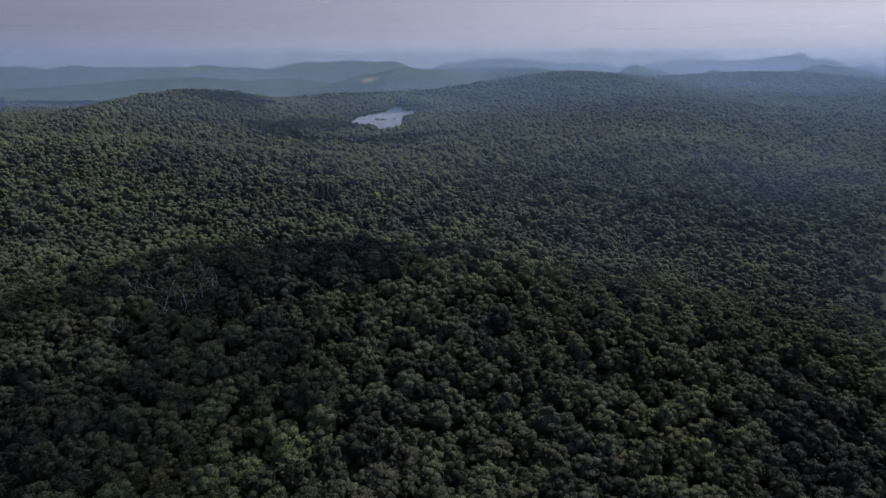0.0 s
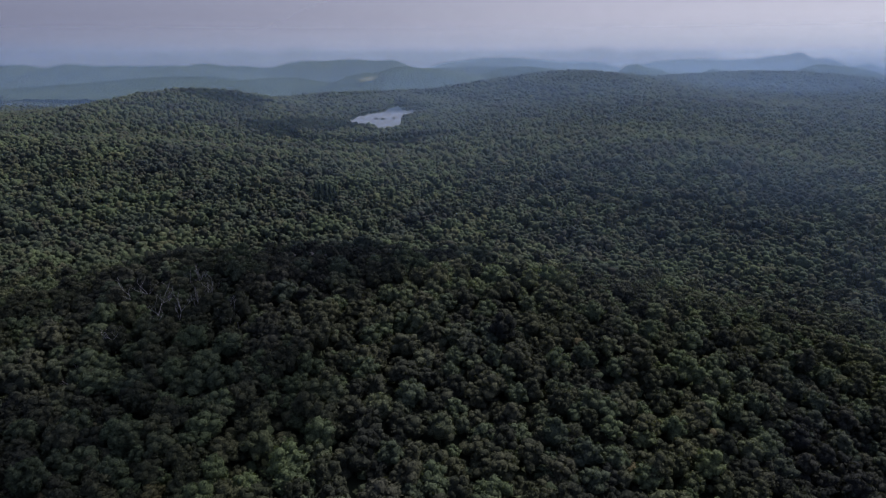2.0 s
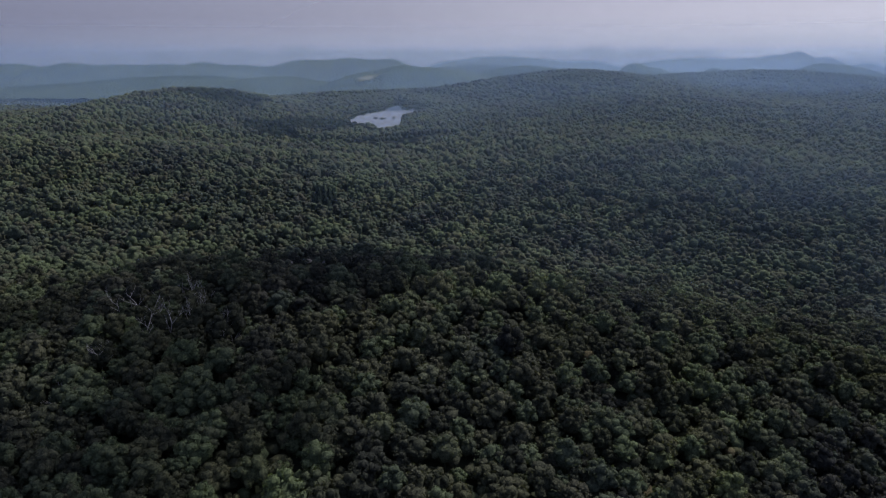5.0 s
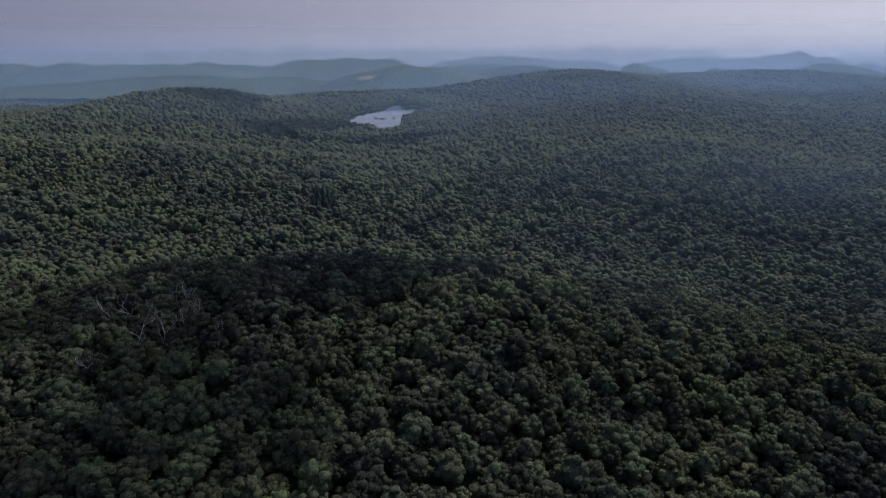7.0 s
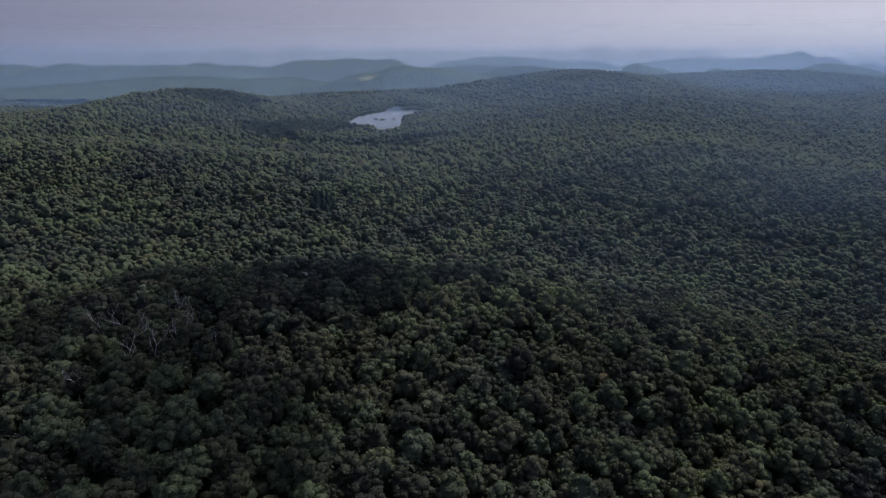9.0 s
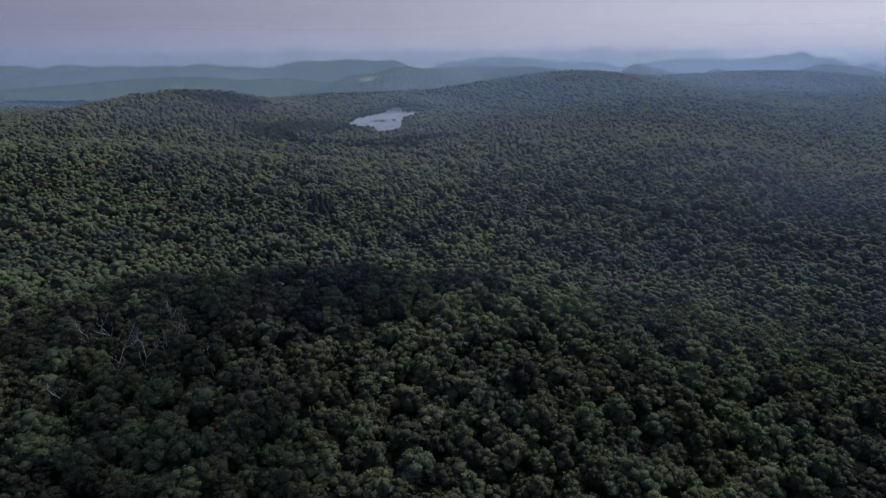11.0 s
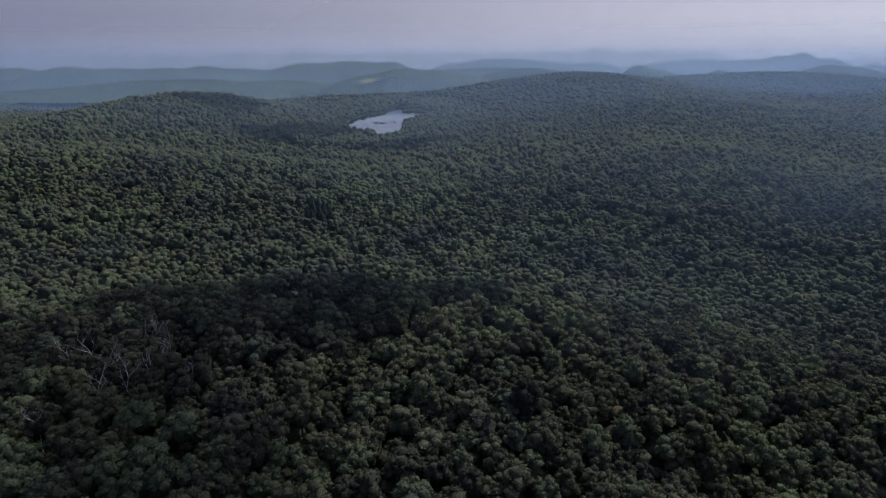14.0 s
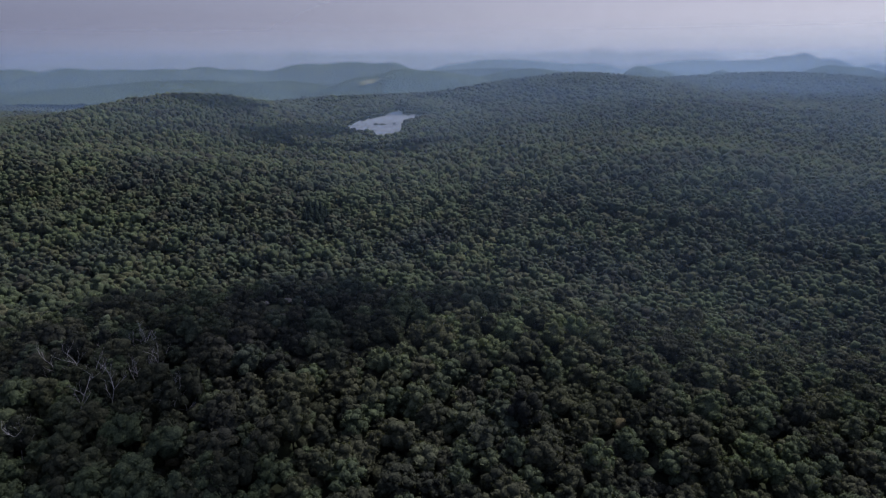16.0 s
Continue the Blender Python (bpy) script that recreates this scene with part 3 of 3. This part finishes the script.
# ================================================================ clouds that shade the hill
def cloud(x, y, wide, deep, seed, lift=900.0, puffs=26, low=0.22, high=0.38):
    rng = np.random.default_rng(seed)
    bm = bmesh.new()
    for k in range(puffs):
        a, r = rng.uniform(0, 2 * math.pi), math.sqrt(rng.uniform(0, 1))
        s = rng.uniform(low, high) * (1.1 - 0.4 * r)
        m = Matrix.Translation((math.cos(a) * r * wide * 0.8, math.sin(a) * r * deep * 0.75, rng.uniform(0, 12))) @ Matrix.Diagonal((wide * s, deep * s * 1.1, 11, 1))
        bmesh.ops.create_icosphere(bm, subdivisions=2, radius=1.0, matrix=m)
    me = bpy.data.meshes.new("cloud")
    bm.to_mesh(me)
    bm.free()
    me.materials.append(CLOUD)
    ob = new("cloud", me)
    at = Vector((x, y, float(ground(np.array(x), np.array(y))) + 9)) + to_sun * lift
    ob.matrix_basis = pose(*at)
    return tagged(ob, "small white fair-weather cloud drifting over the hill", "cloud", "clouds over the hills")


cloud(-60, 296, 88, 78, 5, 900.0, 120)
cloud(-205, 980, 100, 85, 6, 900.0, 60)
cloud(-392, 1185, 90, 110, 8, 900.0, 60)
# extra cloud out of view, added to dim the near forest on the left
tagged(cloud(-135, 140, 130, 115, 11, 2600.0, 80, 0.07, 0.14), "unseen broken cloud added to dim the near left forest")


# ================================================================ rocks on the crest
def boulder(seed, size):
    rng = np.random.default_rng(seed)
    bm = bmesh.new()
    bmesh.ops.create_icosphere(bm, subdivisions=3, radius=1.0)
    cuts = [(Vector(rng.normal(size=3)).normalized(), rng.uniform(0.45, 0.8)) for _ in range(9)]
    for v in bm.verts:
        for n, d in cuts:
            over = v.co.dot(n) - d
            if over > 0:
                v.co -= n * over * 0.9
        v.co += v.normal * 0.06 * noise.noise(v.co * 3.0 + Vector((seed, 0, 0)))
        v.co = Vector((v.co.x * size[0], v.co.y * size[1], v.co.z * size[2]))
    me = bpy.data.meshes.new("rock_outcrop")
    bm.to_mesh(me)
    bm.free()
    me.materials.append(ROCK)
    return me


for i, (x, y, w, h) in enumerate([(-66, 249, 1.9, 0.9), (-63, 257, 1.3, 1.0), (-57, 262, 2.3, 0.9), (-51, 265, 1.6, 1.0), (-56, 250, 2.0, 0.8), (-181, 566, 2.8, 1.3), (-177, 570, 1.8, 1.1)]):
    ob = new("rock_outcrop", boulder(20 + i, (w, w * 0.8, h)))
    ob.matrix_basis = pose(x, y, float(ground(np.array(x), np.array(y))) + 0.9, 0, 0, 37 * i)
    tagged(ob, "pale weathered rock outcrop among wooded slopes", "rock", "rocks on the crest")


# ================================================================ dark evergreens in the hollow
def evergreen_crown(rng, tall):
    """Drooping whorls of boughs round a stem."""
    quads = []
    for ring in range(13):
        u = ring / 12
        z = tall * (0.12 + 0.86 * u)
        reach = 3.9 * (1 - u) ** 0.65 + 0.4
        n = int(13 - 7 * u)
        for k in range(n):
            a = 2 * math.pi * (k + rng.uniform(-0.3, 0.3)) / n + ring
            d = np.array([math.cos(a), math.sin(a), 0.0])
            side = np.array([-math.sin(a), math.cos(a), 0.0])
            for part_of in range(2):
                r0, r1 = reach * (0.1 + 0.4 * part_of), reach * (0.6 + 0.4 * part_of)
                w = reach * 0.30 * rng.uniform(0.7, 1.2) * (1 - 0.35 * part_of)
                drop = reach * 0.35
                p0 = d * r0 + [0, 0, z - drop * r0 / reach]
                p1 = d * r1 + [0, 0, z - drop * (r1 / reach) ** 2 - 0.15]
                quads.append([p0 - side * w * 0.6, p0 + side * w * 0.6, p1 + side * w, p1 - side * w])
    for k in range(9):                                  # the dense dark heart round the stem
        a, b = 2 * math.pi * k / 9, 2 * math.pi * (k + 1) / 9
        foot, top = tall * 0.10, tall * 0.95
        quads.append([(math.cos(a) * 2.3, math.sin(a) * 2.3, foot), (math.cos(b) * 2.3, math.sin(b) * 2.3, foot),
                      (math.cos(b) * 0.15, math.sin(b) * 0.15, top), (math.cos(a) * 0.15, math.sin(a) * 0.15, top)])
    q = np.array(quads)
    return mesh_from("crown", q.reshape(-1, 3), np.arange(len(q) * 4).reshape(-1, 4), mat=NEEDLES)


for i, (x, y, tall) in enumerate([(-88, 470, 17.0), (-84, 466, 16.0), (-91, 465, 15.5), (-86, 461, 12.0), (-82, 471, 13.0), (-93, 471, 12.5), (-90, 456, 10.5), (-83, 454, 10.5), (-87, 448, 9.5), (-94, 462, 11.5), (-79, 464, 11.0)]):
    rng = np.random.default_rng(70 + i)
    tree = new("evergreen_tree")
    part("crown", evergreen_crown(rng, tall), tree)
    v, q = tube([(0, 0, -1.0), (0, 0, tall * 0.5), (0, 0, tall * 0.97)], [0.24, 0.15, 0.03], 7)
    part("trunk", mesh_from("trunk", v, q, mat=BARK, smooth=True), tree)
    tree.matrix_basis = pose(x, y, float(ground(np.array(x), np.array(y))))
    tagged(tree, "dark blue-green evergreen in a hollow of the forest", "tree", "evergreens in the hollow")


# ================================================================ lake details
def islet(x, y, rx, ry, seed):
    rng = np.random.default_rng(seed)
    thing = new("islet")
    a, rad = np.meshgrid(np.linspace(0, 2 * np.pi, 25), np.linspace(0, 1, 5))
    wob = 1 + 0.15 * np.sin(3 * a + seed) + 0.1 * np.sin(5 * a)
    v = np.stack([np.cos(a) * rad * rx * wob, np.sin(a) * rad * ry * wob, 0.7 - 1.4 * rad ** 2], -1).reshape(-1, 3)
    part("bank", mesh_from("bank", v, grid_quads(25, 5), mat=FLOOR, smooth=True), thing)
    lumps = []
    for k in range(14):
        b, r = rng.uniform(0, 2 * math.pi), math.sqrt(rng.uniform(0, 0.7))
        s = rng.uniform(0.6, 1.2)
        lumps.append(OCTA_V * (1 + 0.2 * rng.normal(size=(6, 1))) * [s, s, s * 0.9] + [math.cos(b) * r * rx, math.sin(b) * r * ry, 1.0])
    lumps = np.array(lumps)
    part("shrubs", mesh_from("shrubs", lumps.reshape(-1, 3), tris=lump_faces(lumps, 0), mat=NEEDLES), thing)
    thing.matrix_basis = pose(x, y, 0)
    return tagged(thing, "low shrubby islet in the grey lake", "islet", "islets in the lake")


islet(-119, 1160, 5, 5, 1)
islet(-106, 1152, 8, 5, 2)
islet(-88, 1168, 3, 3, 3)


def boathouse(x, y):
    thing = new("boathouse")
    w, d, h, ridge = 4.5, 3.2, 3.4, 5.4
    v = np.array([(-w, -d, -1), (w, -d, -1), (w, d, -1), (-w, d, -1), (-w, -d, h), (w, -d, h), (w, d, h), (-w, d, h), (-w, 0, ridge), (w, 0, ridge)])
    part("wall", mesh_from("wall", v, [(0, 1, 5, 4), (1, 2, 6, 5), (2, 3, 7, 6), (3, 0, 4, 7)], [(4, 8, 7), (5, 6, 9)], WHITE_PAINT), thing)
    for side in (-1, 1):
        e = 0.5
        r = np.array([(-w - e, 0, ridge + 0.15), (w + e, 0, ridge + 0.15), (w + e, side * (d + e), h - 0.15), (-w - e, side * (d + e), h - 0.15)])
        r = np.concatenate([r, r + [0, 0, 0.18]])
        part("roof", mesh_from("roof", r, [(0, 1, 2, 3), (4, 5, 6, 7), (0, 1, 5, 4), (1, 2, 6, 5), (2, 3, 7, 6), (3, 0, 4, 7)], mat=SHINGLE), thing, "grey shingled roof slope")
    v = np.array([(-0.6, -d - 0.06, -0.4), (0.6, -d - 0.06, -0.4), (0.6, -d - 0.06, 2.0), (-0.6, -d - 0.06, 2.0)])
    v = np.concatenate([v, v + [0, 0.05, 0]])
    part("door", mesh_from("door", v, [(0, 1, 2, 3), (4, 5, 6, 7), (0, 1, 5, 4), (1, 2, 6, 5), (2, 3, 7, 6), (3, 0, 4, 7)], mat=SHINGLE), thing, "dark grey door")
    thing.matrix_basis = pose(x, y, float(ground(np.array(x), np.array(y))) + 0.3, 0, 0, 12)
    return tagged(thing, "small white wooden boathouse on the lake shore", "boathouse")


boathouse(-141, 1452)
